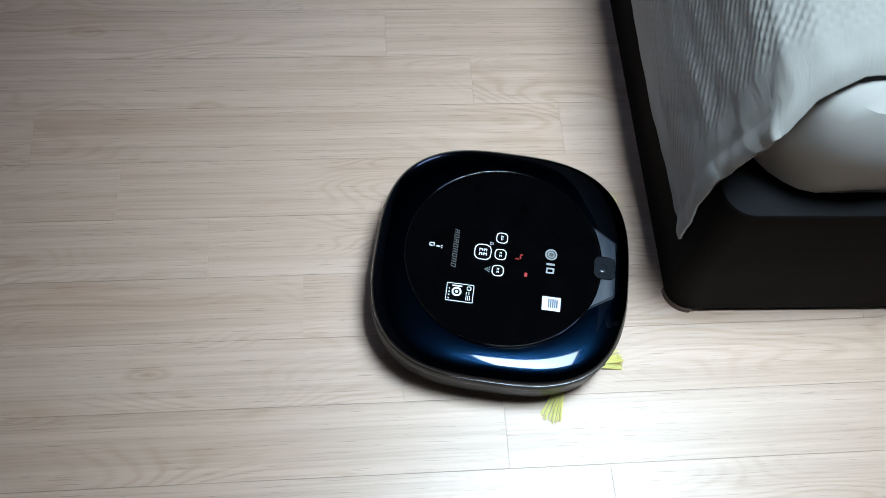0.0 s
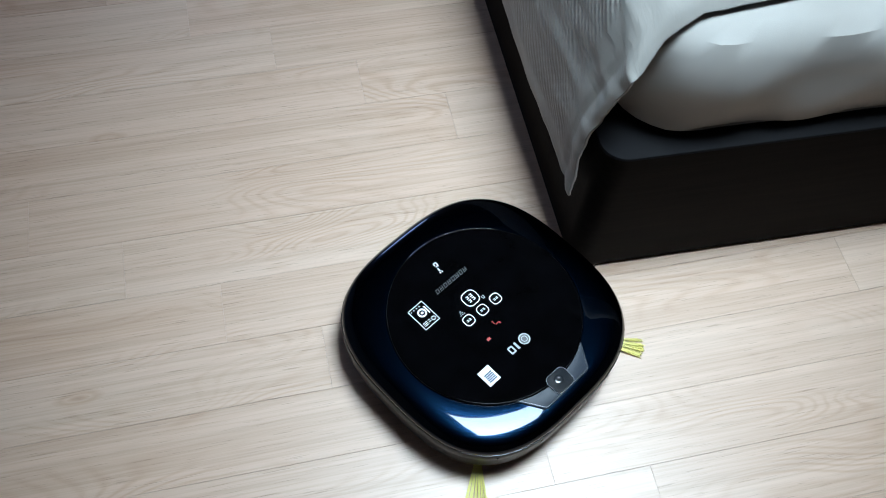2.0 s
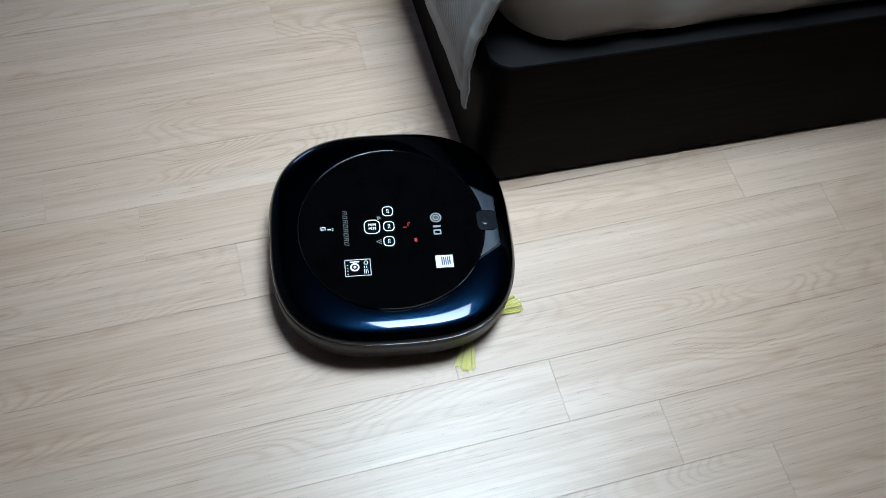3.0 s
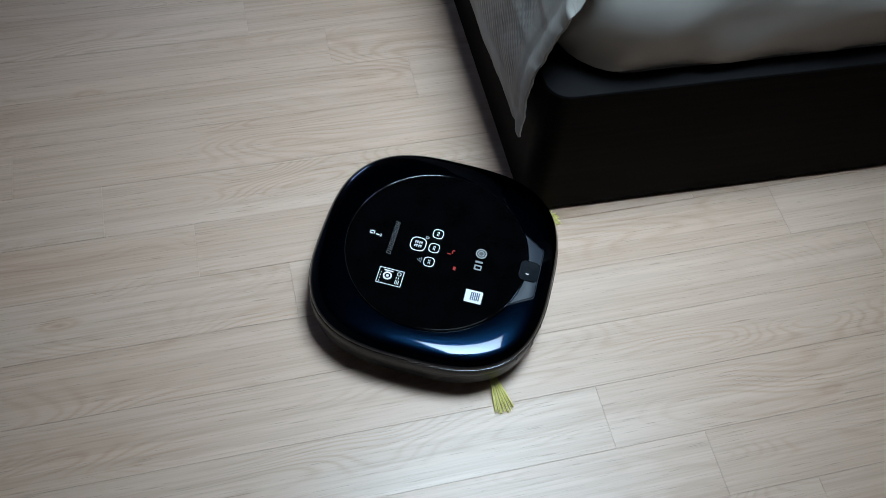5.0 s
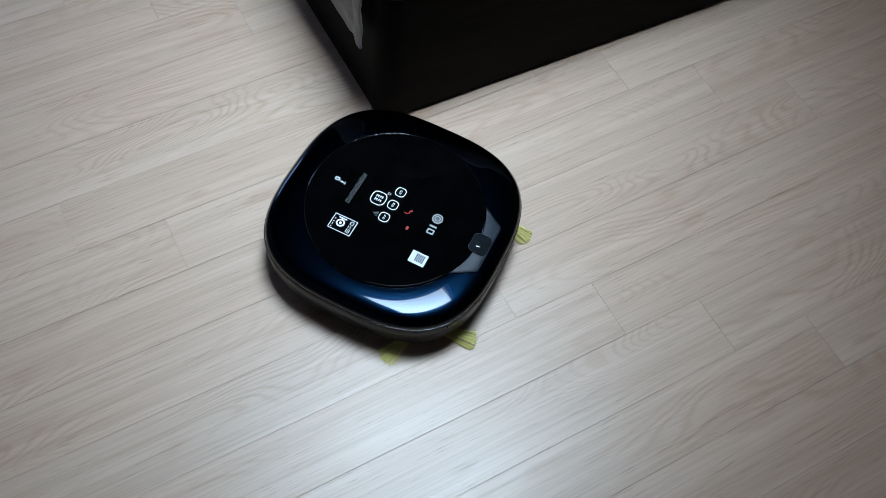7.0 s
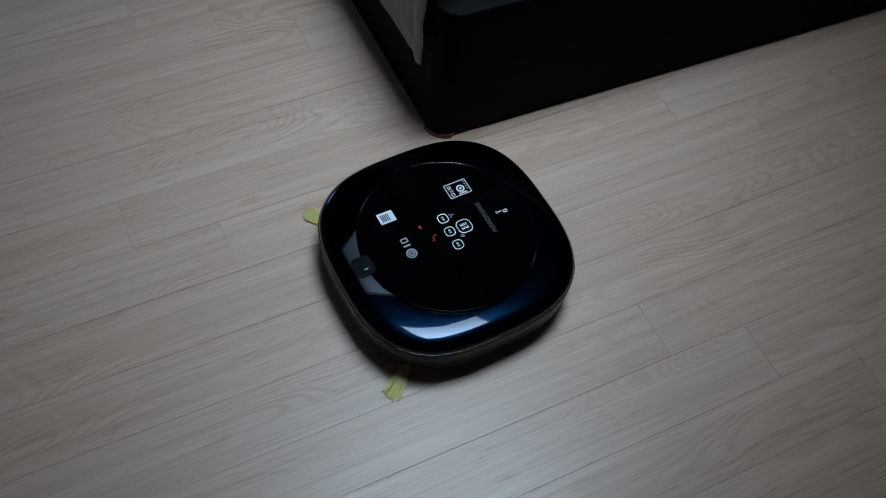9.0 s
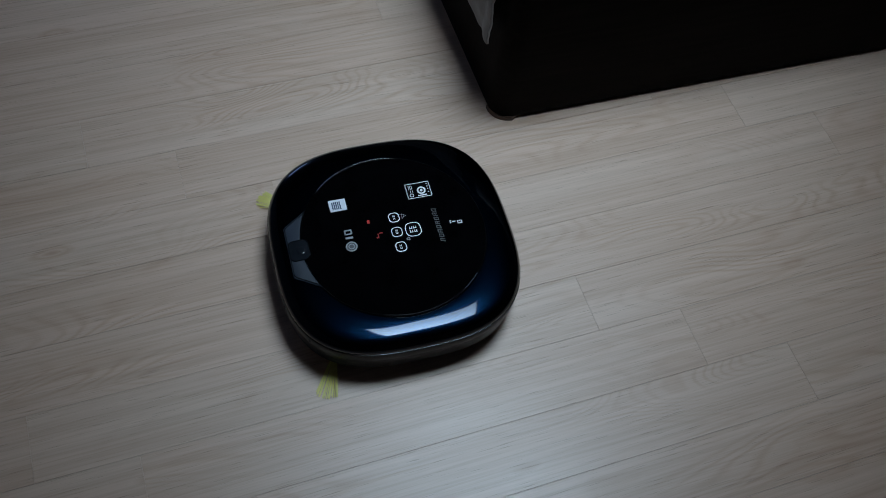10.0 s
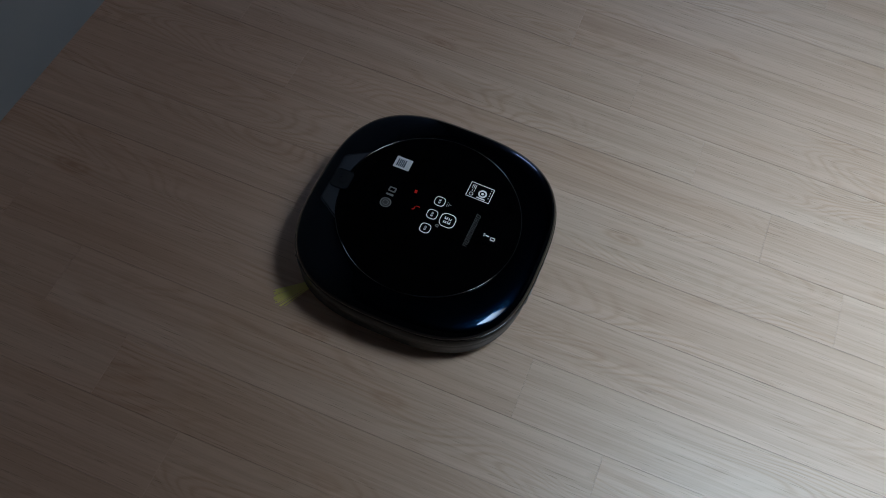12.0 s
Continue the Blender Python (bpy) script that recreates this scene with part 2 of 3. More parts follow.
# ---- building helpers ----
def mesh_of(name, bm, material, smooth=True, angle=35):
    me = bpy.data.meshes.new(name)
    bmesh.ops.recalc_face_normals(bm, faces=bm.faces)
    for f in bm.faces:
        f.smooth = smooth
    for e in bm.edges:
        if len(e.link_faces) == 2 and e.calc_face_angle(0) > radians(angle):
            e.smooth = False
    bm.to_mesh(me)
    bm.free()
    me.materials.append(material)
    return me


def part(name, bm, material, parent=None, label="", smooth=True):
    ob = new(name, mesh_of(name, bm, material, smooth))
    if parent is not None:
        ob.parent = parent
    return tagged(ob, label) if label else ob


def empty(name, m=None):
    ob = new(name)
    ob.empty_display_size = 0.05
    if m is not None:
        ob.matrix_basis = m
    return ob


def add_box(bm, x0, x1, y0, y1, z0, z1, bevel=0.0):
    made = bmesh.ops.create_cube(bm, size=1.0)["verts"]
    for v in made:
        v.co = Vector(((x0 + x1) / 2 + v.co.x * (x1 - x0), (y0 + y1) / 2 + v.co.y * (y1 - y0), (z0 + z1) / 2 + v.co.z * (z1 - z0)))
    if bevel:
        edges = list({e for v in made for e in v.link_edges})
        bmesh.ops.bevel(bm, geom=edges, offset=bevel, segments=2, affect="EDGES", profile=0.6)
    return bm


def box(x0, x1, y0, y1, z0, z1, bevel=0.0):
    return add_box(bmesh.new(), x0, x1, y0, y1, z0, z1, bevel)


def loft(bm, rings, close_top=True, close_bottom=True):
    """Skin closed rings of equal length, from bottom to top."""
    vs = [[bm.verts.new(p) for p in ring] for ring in rings]
    k = len(vs[0])
    for a, b in zip(vs, vs[1:]):
        for i in range(k):
            j = (i + 1) % k
            bm.faces.new((a[i], a[j], b[j], b[i]))
    if close_top:
        bm.faces.new(vs[-1])
    if close_bottom:
        bm.faces.new(vs[0][::-1])
    return bm


def squircle(half, z, power, count=128):
    pts = []
    for i in range(count):
        a = 2 * math.pi * i / count
        c, s = math.cos(a), math.sin(a)
        r = half / (abs(c) ** power + abs(s) ** power) ** (1 / power)
        pts.append((r * c, r * s, z))
    return pts


def round_rect(w, h, r, seg=6, cx=0.0, cy=0.0):
    pts = []
    for sx, sy, a0 in ((1, 1, 0), (-1, 1, 90), (-1, -1, 180), (1, -1, 270)):
        for i in range(seg + 1):
            a = radians(a0 + 90 * i / seg)
            pts.append((cx + sx * (w / 2 - r) + r * math.cos(a), cy + sy * (h / 2 - r) + r * math.sin(a)))
    return pts


def add_plate(bm, outline, z0, z1):
    return loft(bm, [[(x, y, z0) for x, y in outline], [(x, y, z1) for x, y in outline]])


def add_ring(bm, outer, inner, z0, z1):
    """A flat band between two outlines of equal length."""
    o0, o1 = [bm.verts.new((x, y, z0)) for x, y in outer], [bm.verts.new((x, y, z1)) for x, y in outer]
    i0, i1 = [bm.verts.new((x, y, z0)) for x, y in inner], [bm.verts.new((x, y, z1)) for x, y in inner]
    k = len(outer)
    for i in range(k):
        j = (i + 1) % k
        bm.faces.new((o1[i], o1[j], i1[j], i1[i]))
        bm.faces.new((o0[i], o0[j], o1[j], o1[i]))
        bm.faces.new((i1[i], i1[j], i0[j], i0[i]))
        bm.faces.new((i0[i], i0[j], o0[j], o0[i]))
    return bm


def arc_points(r, a0, a1, count, cx=0.0, cy=0.0):
    return [(cx + r * math.cos(radians(a0 + (a1 - a0) * i / (count - 1))), cy + r * math.sin(radians(a0 + (a1 - a0) * i / (count - 1)))) for i in range(count)]


# ---- the room ----
X0, X1, Y0, Y1, TOP = -1.617, 1.75, -1.95, 2.25, 2.35


def structure(name, bm, material, label, parent=None):
    return tagged(part(name, bm, material, parent, smooth=False), label, "structure", kind="structure")


floor = structure("floor", box(X0 - 0.16, X1 + 0.16, Y0 - 0.16, Y1 + 0.16, -0.10, -0.0075), M_SCREED, "laminate floor of pale oak planks with dark joints")
structure("ceiling", box(X0 - 0.2, X1 + 0.2, Y0 - 0.2, Y1 + 0.2, TOP, TOP + 0.12), M_CEIL, "unseen papered ceiling, toned dark to cut bounced light")
structure("wall_west", box(X0 - 0.2, X0, Y0 - 0.2, Y1 + 0.2, -0.1, TOP), M_WALL, "blue-grey papered wall meeting the floor")
structure("wall_east", box(X1, X1 + 0.2, Y0 - 0.2, Y1 + 0.2, -0.1, TOP), M_DIMWALL, "unseen papered wall, toned down to cut bounced light")
structure("wall_south", box(X0, X1, Y0 - 0.2, Y0, -0.1, TOP), M_DIMWALL, "unseen papered wall, toned down to cut bounced light")
WX0, WX1, WZ0, WZ1 = -0.97, -0.43, 0.52, 0.98
_bm = bmesh.new()
for b in ((X0, WX0, -0.1, TOP), (WX1, X1, -0.1, TOP), (WX0, WX1, -0.1, WZ0), (WX0, WX1, WZ1, TOP)):
    add_box(_bm, b[0], b[1], Y1, Y1 + 0.2, b[2], b[3])
structure("wall_north", _bm, M_DIMWALL, "unseen papered wall with a window opening, toned down to cut bounced light")


def make_window():
    win = tagged(empty("window_1", pose(0, Y1 + 0.08, 0)), "white-framed window with a cool evening sky outside", "window", kind="structure")
    t = 0.05
    part("window_frame", add_box(box(WX0, WX0 + t, 0, 0.06, WZ0, WZ1, 0.004), WX1 - t, WX1, 0, 0.06, WZ0, WZ1, 0.004), M_FRAMEWHITE, win)
    part("window_rail", box(WX0 + t, WX1 - t, 0, 0.06, WZ0, WZ0 + t, 0.004), M_FRAMEWHITE, win)
    part("window_rail", box(WX0 + t, WX1 - t, 0, 0.06, WZ1 - t, WZ1, 0.004), M_FRAMEWHITE, win)
    part("mullion", box((WX0 + WX1) / 2 - 0.02, (WX0 + WX1) / 2 + 0.02, 0.005, 0.055, WZ0 + t, WZ1 - t, 0.004), M_FRAMEWHITE, win)


make_window()


def make_ceiling_lamp():
    lamp = tagged(empty("ceiling_lamp", LAMP_POSE), "tilting rectangular ceiling lamp with a glowing white diffuser", "lamp")
    bm = bmesh.new()
    add_ring(bm, round_rect(0.63, 0.81, 0.03), round_rect(0.57, 0.75, 0.02), -0.03, 0.04)
    part("frame", bm, M_FRAMEWHITE, lamp)
    part("back_plate", add_plate(bmesh.new(), round_rect(0.568, 0.748, 0.02), 0.02, 0.035), M_FRAMEWHITE, lamp)
    part("diffuser", add_plate(bmesh.new(), round_rect(0.568, 0.748, 0.02), 0.0, 0.015), M_DIFFUSER, lamp, "glowing white diffuser")
    bm = bmesh.new()
    loft(bm, [[(0.03 * math.cos(a * math.pi / 10), 0.03 * math.sin(a * math.pi / 10), z) for a in range(20)] for z in (0.035, 0.16)])
    part("ceiling_mount", bm, M_FRAMEWHITE, lamp)


make_ceiling_lamp()

# ---- the bed ----
BED_H, BED_X, BED_L = 0.264, 1.46, 2.0
SKEW = -0.029


def bed_outline(inset, r, seg=8):
    """Footprint of the bed with rounded corners; the long sides lean a little off square."""
    def at(u, v):
        return (u + SKEW * v, v)
    x0, x1, y0, y1 = -0.020 + inset, BED_X - inset, inset, BED_L - inset
    pts = []
    for cx, cy, a0 in ((x1 - r, y1 - r, 0), (x0 + r, y1 - r, 90), (x0 + r, y0 + r, 180), (x1 - r, y0 + r, 270)):
        for i in range(seg + 1):
            a = radians(a0 + 90 * i / seg)
            pts.append(at(cx + r * math.cos(a), cy + r * math.sin(a)))
    return pts


def make_bed_frame():
    bed = tagged(empty("bed_frame", pose(0, 0, 0)), "low dark wenge box bed frame with rounded corners on the floor", "bed")
    bm = bmesh.new()
    rings = []
    for inset, z in ((0.006, 0.005), (0.001, 0.006), (0.0, 0.008), (0.0, BED_H - 0.0050)):
        rings.append([(x, y, z) for x, y in bed_outline(inset, 0.032)])
    loft(bm, rings)
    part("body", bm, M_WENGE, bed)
    bm = bmesh.new()
    rings = []
    for inset, z in ((0.001, BED_H - 0.0049), (0.0, BED_H - 0.0045), (0.0, BED_H - 0.0028), (0.0008, BED_H - 0.0008), (0.0028, BED_H)):
        rings.append([(x, y, z) for x, y in bed_outline(inset, 0.032)])
    loft(bm, rings)
    part("top_board", bm, M_BOARD, bed, "slate-grey covered board with a rounded corner")
    bm = bmesh.new()
    rings = [[(x, y, z) for x, y in bed_outline(i, 0.030)] for i, z in ((0.007, 0.0), (0.007, 0.0055))]
    loft(bm, rings)
    part("plinth", bm, M_BODY, bed)
    # brown glide caps under the corner
    bm = bmesh.new()
    cap = [(-0.0225 + 0.034 + 0.034 * math.cos(radians(a)), 0.034 - 0.0025 + 0.034 * math.sin(radians(a))) for a in range(180, 276, 8)]
    cap += [(0.036, 0.012), (-0.008, 0.012), (-0.008, 0.034)]
    add_plate(bm, cap, 0.0, 0.008)
    part("corner_glide", bm, M_CAP, bed, "brown plastic corner glide")
    return bed


make_bed_frame()


def make_mattress():
    thing = tagged(empty("mattress", pose(0, 0, BED_H)), "thick mattress in a creased cream fitted sheet on the bed", "mattress")
    bm = bmesh.new()
    prof = [(0.034, 0.0), (0.019, 0.003), (0.008, 0.016), (0.003, 0.045), (0.0, 0.075), (0.002, 0.105), (0.007, 0.137), (0.018, 0.158), (0.038, 0.170), (0.080, 0.176)]
    rings = []
    seg = 10
    for ins, z in prof:
        ring = []
        r = max(0.02, 0.10 - ins * 0.5)
        x0, x1, y0, y1 = -0.004 + ins, 1.44 - ins, 0.012 + ins, 1.97 - ins
        cor = ((x1 - r, y0 + r, 270), (x1 - r, y1 - r, 0), (x0 + r, y1 - r, 90), (x0 + r, y0 + r, 180))
        for cx, cy, a0 in cor:
            for i in range(seg + 1):
                a = radians(a0 + 90 * i / seg)
                ring.append(Vector((cx + r * math.cos(a), cy + r * math.sin(a), z)))
        # subdivide the long straight runs
        dense = []
        for i, p in enumerate(ring):
            q = ring[(i + 1) % len(ring)]
            k = max(1, round((q - p).length / 0.02))
            dense += [p.lerp(q, j / k) for j in range(k)]
        rings.append(dense)
    k = max(len(r) for r in rings)
    even = []
    for ring in rings:
        out = []
        cum = [0.0]
        for i in range(len(ring)):
            cum.append(cum[-1] + (ring[(i + 1) % len(ring)] - ring[i]).length)
        for j in range(k):
            s = cum[-1] * j / k
            i = max(0, next(a for a in range(len(ring)) if cum[a + 1] >= s - 1e-9))
            f = (s - cum[i]) / max(1e-9, cum[i + 1] - cum[i])
            p = ring[i].lerp(ring[(i + 1) % len(ring)], f)
            w = noise.noise((p.x * 9, p.y * 9, p.z * 16)) * 0.010 + noise.noise((p.x * 22 + p.z * 30, p.y * 22, p.z * 34)) * 0.006
            c = Vector((0.72, 1.0, p.z))
            d = (p - c).normalized()
            out.append(p + Vector((d.x, d.y, 0)) * w * min(1, p.z / 0.02) + Vector((SKEW * p.y, 0, 0)))
        even.append(out)
    loft(bm, even)
    part("body", bm, M_SHEET, thing)
    # gathered elastic edge of the fitted sheet, low on the side
    bm = bmesh.new()
    ring = even[1]
    vs = []
    for i, p in enumerate(ring):
        d = (ring[(i + 1) % k] - ring[i - 1]).normalized()
        side = Vector((d.y, -d.x, 0))
        fat = 0.0016 + 0.0008 * noise.noise((p.x * 60, p.y * 60, 3.1))
        vs.append([bm.verts.new(p + side * (0.001 + fat * math.cos(a)) + Vector((0, 0, fat * math.sin(a)))) for a in (0, 1.05, 2.09, 3.14, 4.19, 5.24)])
    for i in range(k):
        a, b = vs[i], vs[(i + 1) % k]
        for j in range(6):
            bm.faces.new((a[j], a[(j + 1) % 6], b[(j + 1) % 6], b[j]))
    part("elastic_hem", bm, M_SHEET, thing)


make_mattress()


def make_blanket():
    """A quilted spread that lies on the mattress and hangs over its long side."""
    cols, rows = 110, 90
    knots = [(0.00, -0.036, 0.0), (0.10, -0.033, 0.22), (0.20, -0.027, 0.42), (0.30, -0.019, 0.63), (0.38, -0.009, 0.80), (0.45, 0.002, 0.91), (0.52, 0.026, 0.98), (0.60, 0.070, 1.0), (0.75, 0.25, 1.01), (1.0, 1.38, 1.01)]
    # front hem: how far towards the foot end the spread reaches, and how much it sinks there
    hem = [(0.00, 0.029, 0.0), (0.10, 0.034, 0.0), (0.20, 0.032, 0.0), (0.30, 0.020, 0.0), (0.38, 0.013, 0.012), (0.45, 0.020, 0.044), (0.52, 0.042, 0.044), (0.60, 0.058, 0.034), (0.75, 0.074, 0.029), (1.0, 0.078, 0.028)]

    def interp(tab, s, col):
        for a, b in zip(tab, tab[1:]):
            if s <= b[0]:
                f = (s - a[0]) / (b[0] - a[0])
                return a[col] + (b[col] - a[col]) * f
        return tab[-1][col]

    bm = bmesh.new()
    uvl = bm.loops.layers.uv.new("UVMap")
    grid, uvs = [], {}
    for r in range(rows + 1):
        v = r / rows
        line = []
        for c in range(cols + 1):
            s = (c / cols) ** 1.25
            y_front = interp(hem, s, 1)
            y = y_front + (1.95 - y_front) * v ** 1.7
            z_low = 0.153 + 0.003 * math.sin(y * 19)
            z_top = 0.470
            zf = interp(knots, s, 2)
            x = interp(knots, s, 1)
            z = z_low + (z_top - z_low) * zf
            z -= interp(hem, s, 2) * math.exp(-(y - y_front) / 0.028)
            lift = 0.004 + 0.004 * noise.noise((s * 7, y * 6, 1.7)) + 0.0025 * noise.noise((s * 26, y * 22, 4.2)) + 0.0016 * noise.noise((s * 60 + y * 20, y * 45, 8.2)) * math.exp(-(y - y_front) / 0.12)
            # sewn hem: a thicker strip along the edge with a groove behind it
            lift += 0.0022 * math.exp(-((y - y_front - 0.010) / 0.009) ** 2) - 0.0022 * math.exp(-((y - y_front - 0.030) / 0.005) ** 2)
            nx = -1.0 if s < 0.42 else (0.0 if s > 0.56 else -(0.56 - s) / 0.14)
            nz = 1.0 + nx
            p = Vector((x + nx * lift + SKEW * y, y, z + nz * lift))
            vert = bm.verts.new(p)
            uvs[vert] = (0.318 * zf + max(0.0, x + 0.03), y)
            line.append(vert)
        grid.append(line)
    for r in range(rows):
        for c in range(cols):
            f = bm.faces.new((grid[r][c], grid[r][c + 1], grid[r + 1][c + 1], grid[r + 1][c]))
            for loop in f.loops:
                loop[uvl].uv = uvs[loop.vert]
    ob = new("blanket", mesh_of("blanket", bm, M_QUILT, angle=80))
    sol = ob.modifiers.new("thickness", "SOLIDIFY")
    sol.thickness, sol.offset = 0.004, 0.0
    tagged(ob, "grey-white quilted cotton bedspread hanging over the bed's side", "blanket")
    return ob


make_blanket()

# ---- the robot vacuum ----
TILE = 0.0890


def icon_bars(bm, rects, z=TILE):
    for x, y, w, h in rects:
        add_plate(bm, [(x - w / 2, y - h / 2), (x + w / 2, y - h / 2), (x + w / 2, y + h / 2), (x - w / 2, y + h / 2)], z, z + 0.0003)
    return bm


def make_brush(parent, x, y):
    bm = bmesh.new()
    loft(bm, [[(r * math.cos(a * math.pi / 10), r * math.sin(a * math.pi / 10), z) for a in range(20)] for r, z in ((0.011, 0.0045), (0.013, 0.006), (0.013, 0.010), (0.007, 0.0125))])
    hub = part("side_brush", bm, M_BODY, parent, "spinning side brush with yellow bristle tufts")
    hub.location = (x, y, 0)
    for k in range(3):
        bm = bmesh.new()
        rnd = random.Random(7 + k)
        a0 = radians(120 * k)
        for i in range(46):
            spread = (rnd.random() - 0.5) * 0.42
            a = a0 + spread * 0.55
            b = a0 + spread
            r0, r1 = 0.010, 0.074 + rnd.random() * 0.006 - abs(spread) * 0.02
            z0, z1 = 0.0075 + rnd.random() * 0.003, 0.0012 + rnd.random() * 0.0025
            p, q = Vector((r0 * math.cos(a), r0 * math.sin(a), z0)), Vector((r1 * math.cos(b), r1 * math.sin(b), z1))
            d = (q - p).normalized()
            sx = Vector((-d.y, d.x, 0)).normalized() * 0.0007
            up = Vector((0, 0, 0.0006))
            pa = [bm.verts.new(p + o) for o in (sx, -sx * 0.5 + up, -sx * 0.5 - up)]
            qa = [bm.verts.new(q + o * 0.8) for o in (sx, -sx * 0.5 + up, -sx * 0.5 - up)]
            for j in range(3):
                bm.faces.new((pa[j], pa[(j + 1) % 3], qa[(j + 1) % 3], qa[j]))
            bm.faces.new(qa)
        part("bristle_tuft", bm, M_BRISTLE, hub, "yellow nylon bristles")
    return hub


def make_robot():
    bot = tagged(empty("robot_vacuum", pose(0, 0, 0)), "rounded-square navy robot vacuum with glossy black top on the floor", "robot vacuum")
    # underbody
    bm = bmesh.new()
    loft(bm, [squircle(h, z, 2.9) for h, z in ((0.118, 0.010), (0.146, 0.010), (0.155, 0.014), (0.158, 0.022), (0.158, 0.046))])
    part("underbody", bm, M_BODY, bot)
    # bumper band
    bm = bmesh.new()
    loft(bm, [squircle(h, z, 2.9) for h, z in ((0.156, 0.0235), (0.1625, 0.0240), (0.1640, 0.0260), (0.1645, 0.0400), (0.1655, 0.0425), (0.1655, 0.0580), (0.1645, 0.0600), (0.150, 0.0602))])
    part("bumper", bm, M_BODY, bot, "black bumper with a shallow groove")
    bm = bmesh.new()
    loft(bm, [squircle(h, z, 2.9) for h, z in ((0.1590, 0.0500), (0.1658, 0.0505), (0.1664, 0.0530), (0.1664, 0.0610), (0.1654, 0.0650), (0.1600, 0.0656))], False, False)
    part("bumper_band", bm, M_BUMPER, bot, "gunmetal band under the shell")
    # polished line
    bm = bmesh.new()
    loft(bm, [squircle(h, z, 2.9) for h, z in ((0.1620, 0.0655), (0.1661, 0.0658), (0.1668, 0.0668), (0.1662, 0.0680), (0.1640, 0.0684))], False, False)
    part("trim_line", bm, M_TRIM, bot, "thin polished metal line round the shell")
    # shell
    bm = bmesh.new()
    rings = []
    for h, z in ((0.1632, 0.0672), (0.1654, 0.0679), (0.1658, 0.0695), (0.1652, 0.0728), (0.1634, 0.0762), (0.1604, 0.0793), (0.1564, 0.0816), (0.1517, 0.0832), (0.1462, 0.0844), (0.1402, 0.0851), (0.1343, 0.0856), (0.1285, 0.0859), (0.1272, 0.0858), (0.1266, 0.0850)):
        t = min(1.0, max(0.0, (h - 0.1266) / (0.159 - 0.1266)))
        rings.append(squircle(h, z, 2.0 + 0.9 * t))
    loft(bm, rings, False, False)
    part("shell", bm, M_NAVY, bot, "navy brushed lacquered shell")
    # black top
    bm = bmesh.new()
    loft(bm, [squircle(h, z, 2.0) for h, z in ((0.1262, 0.0840), (0.1262, 0.0868), (0.1259, 0.0874), (0.1254, 0.0877), (0.1247, 0.08774), (0.1235, 0.08778), (0.10, 0.0883), (0.06, 0.0887), (0.02, 0.0889))])
    part("top_panel", bm, M_BLACK, bot, "glossy black round top panel")
    bm = bmesh.new()
    loft(bm, [squircle(0.1263 + 0.0011 * math.cos(radians(a)), 0.0866 + 0.0014 * math.sin(radians(a)), 2.0) for a in range(-60, 241, 30)], False, False)
    part("panel_rim", bm, M_RIM, bot, "fine bright rim round the top panel")
    # camera panel
    outline = arc_points(0.1275, 118, 62, 14)
    outline += arc_points(0.010, 20, 70, 4, 0.0335, 0.1355)
    outline += arc_points(0.010, 110, 160, 4, -0.0335, 0.1355)
    bm = bmesh.new()
    lo = [(x, y, 0.0800) for x, y in outline]
    mid = [(x, y, 0.0884 - max(0.0, (y - 0.105)) * 0.04) for x, y in outline]
    cx, cy = 0.0, 0.128
    top = [(cx + (x - cx) * 0.975, cy + (y - cy) * 0.955, 0.0892 - max(0.0, (y - 0.105)) * 0.04) for x, y in outline]
    loft(bm, [lo, mid, top])
    panel = part("camera_panel", bm, M_PANEL, bot, "slate-grey trapezoid camera panel")
    rim_o = [(x, y, z + 0.0003) for x, y, z in top]
    rim_i = [(cx + (x - cx) * 0.972, cy + (y - cy) * 0.95, z) for x, y, z in rim_o]
    bm = bmesh.new()
    a, c = [bm.verts.new(v) for v in rim_o], [bm.verts.new(v) for v in rim_i]
    d = [bm.verts.new((x, y, z - 0.0006)) for x, y, z in rim_o]
    for k in range(len(a)):
        q = (k + 1) % len(a)
        bm.faces.new((a[k], a[q], c[q], c[k]))
        bm.faces.new((d[k], d[q], a[q], a[k]))
    part("panel_edge", bm, M_TRIM, panel, "thin bright bevel")
    tilt = pose(0, 0.1305, 0.0884, -2.3) @ Matrix.Diagonal((1.1, 1.1, 1.0, 1.0))
    bm = bmesh.new()
    add_ring(bm, round_rect(0.0290, 0.0250, 0.007), round_rect(0.0275, 0.0235, 0.0063), 0.0, 0.0012)
    ob = part("lens_frame", bm, M_TRIM, panel, "thin bright frame")
    ob.matrix_basis = tilt
    bm = bmesh.new()
    add_plate(bm, round_rect(0.0275, 0.0235, 0.006), -0.003, 0.0006)
    ob = part("lens_window", bm, M_LENS, panel, "smoked camera window")
    ob.matrix_basis = tilt
    bm = bmesh.new()
    loft(bm, [[(r * math.cos(a * math.pi / 12), r * math.sin(a * math.pi / 12) - 0.002, z) for a in range(24)] for r, z in ((0.0055, 0.0004), (0.0055, 0.0012), (0.0040, 0.0016), (0.0020, 0.0014))])
    ob = part("lens", bm, M_LENS, panel, "small round camera lens")
    ob.matrix_basis = tilt
    # buttons: outlined keys with small marks
    for x, y, w in ((0.0, -0.0268, 0.0225), (-0.0235, -0.0040, 0.0155), (0.0005, -0.0040, 0.0155), (0.0240, -0.0055, 0.0155)):
        bm = bmesh.new()
        t = 0.0011
        add_ring(bm, round_rect(w, w * 0.98, w * 0.36, 6, x, y), round_rect(w - 2 * t, w * 0.98 - 2 * t, w * 0.36 - t * 0.7, 6, x, y), TILE, TILE + 0.0003)
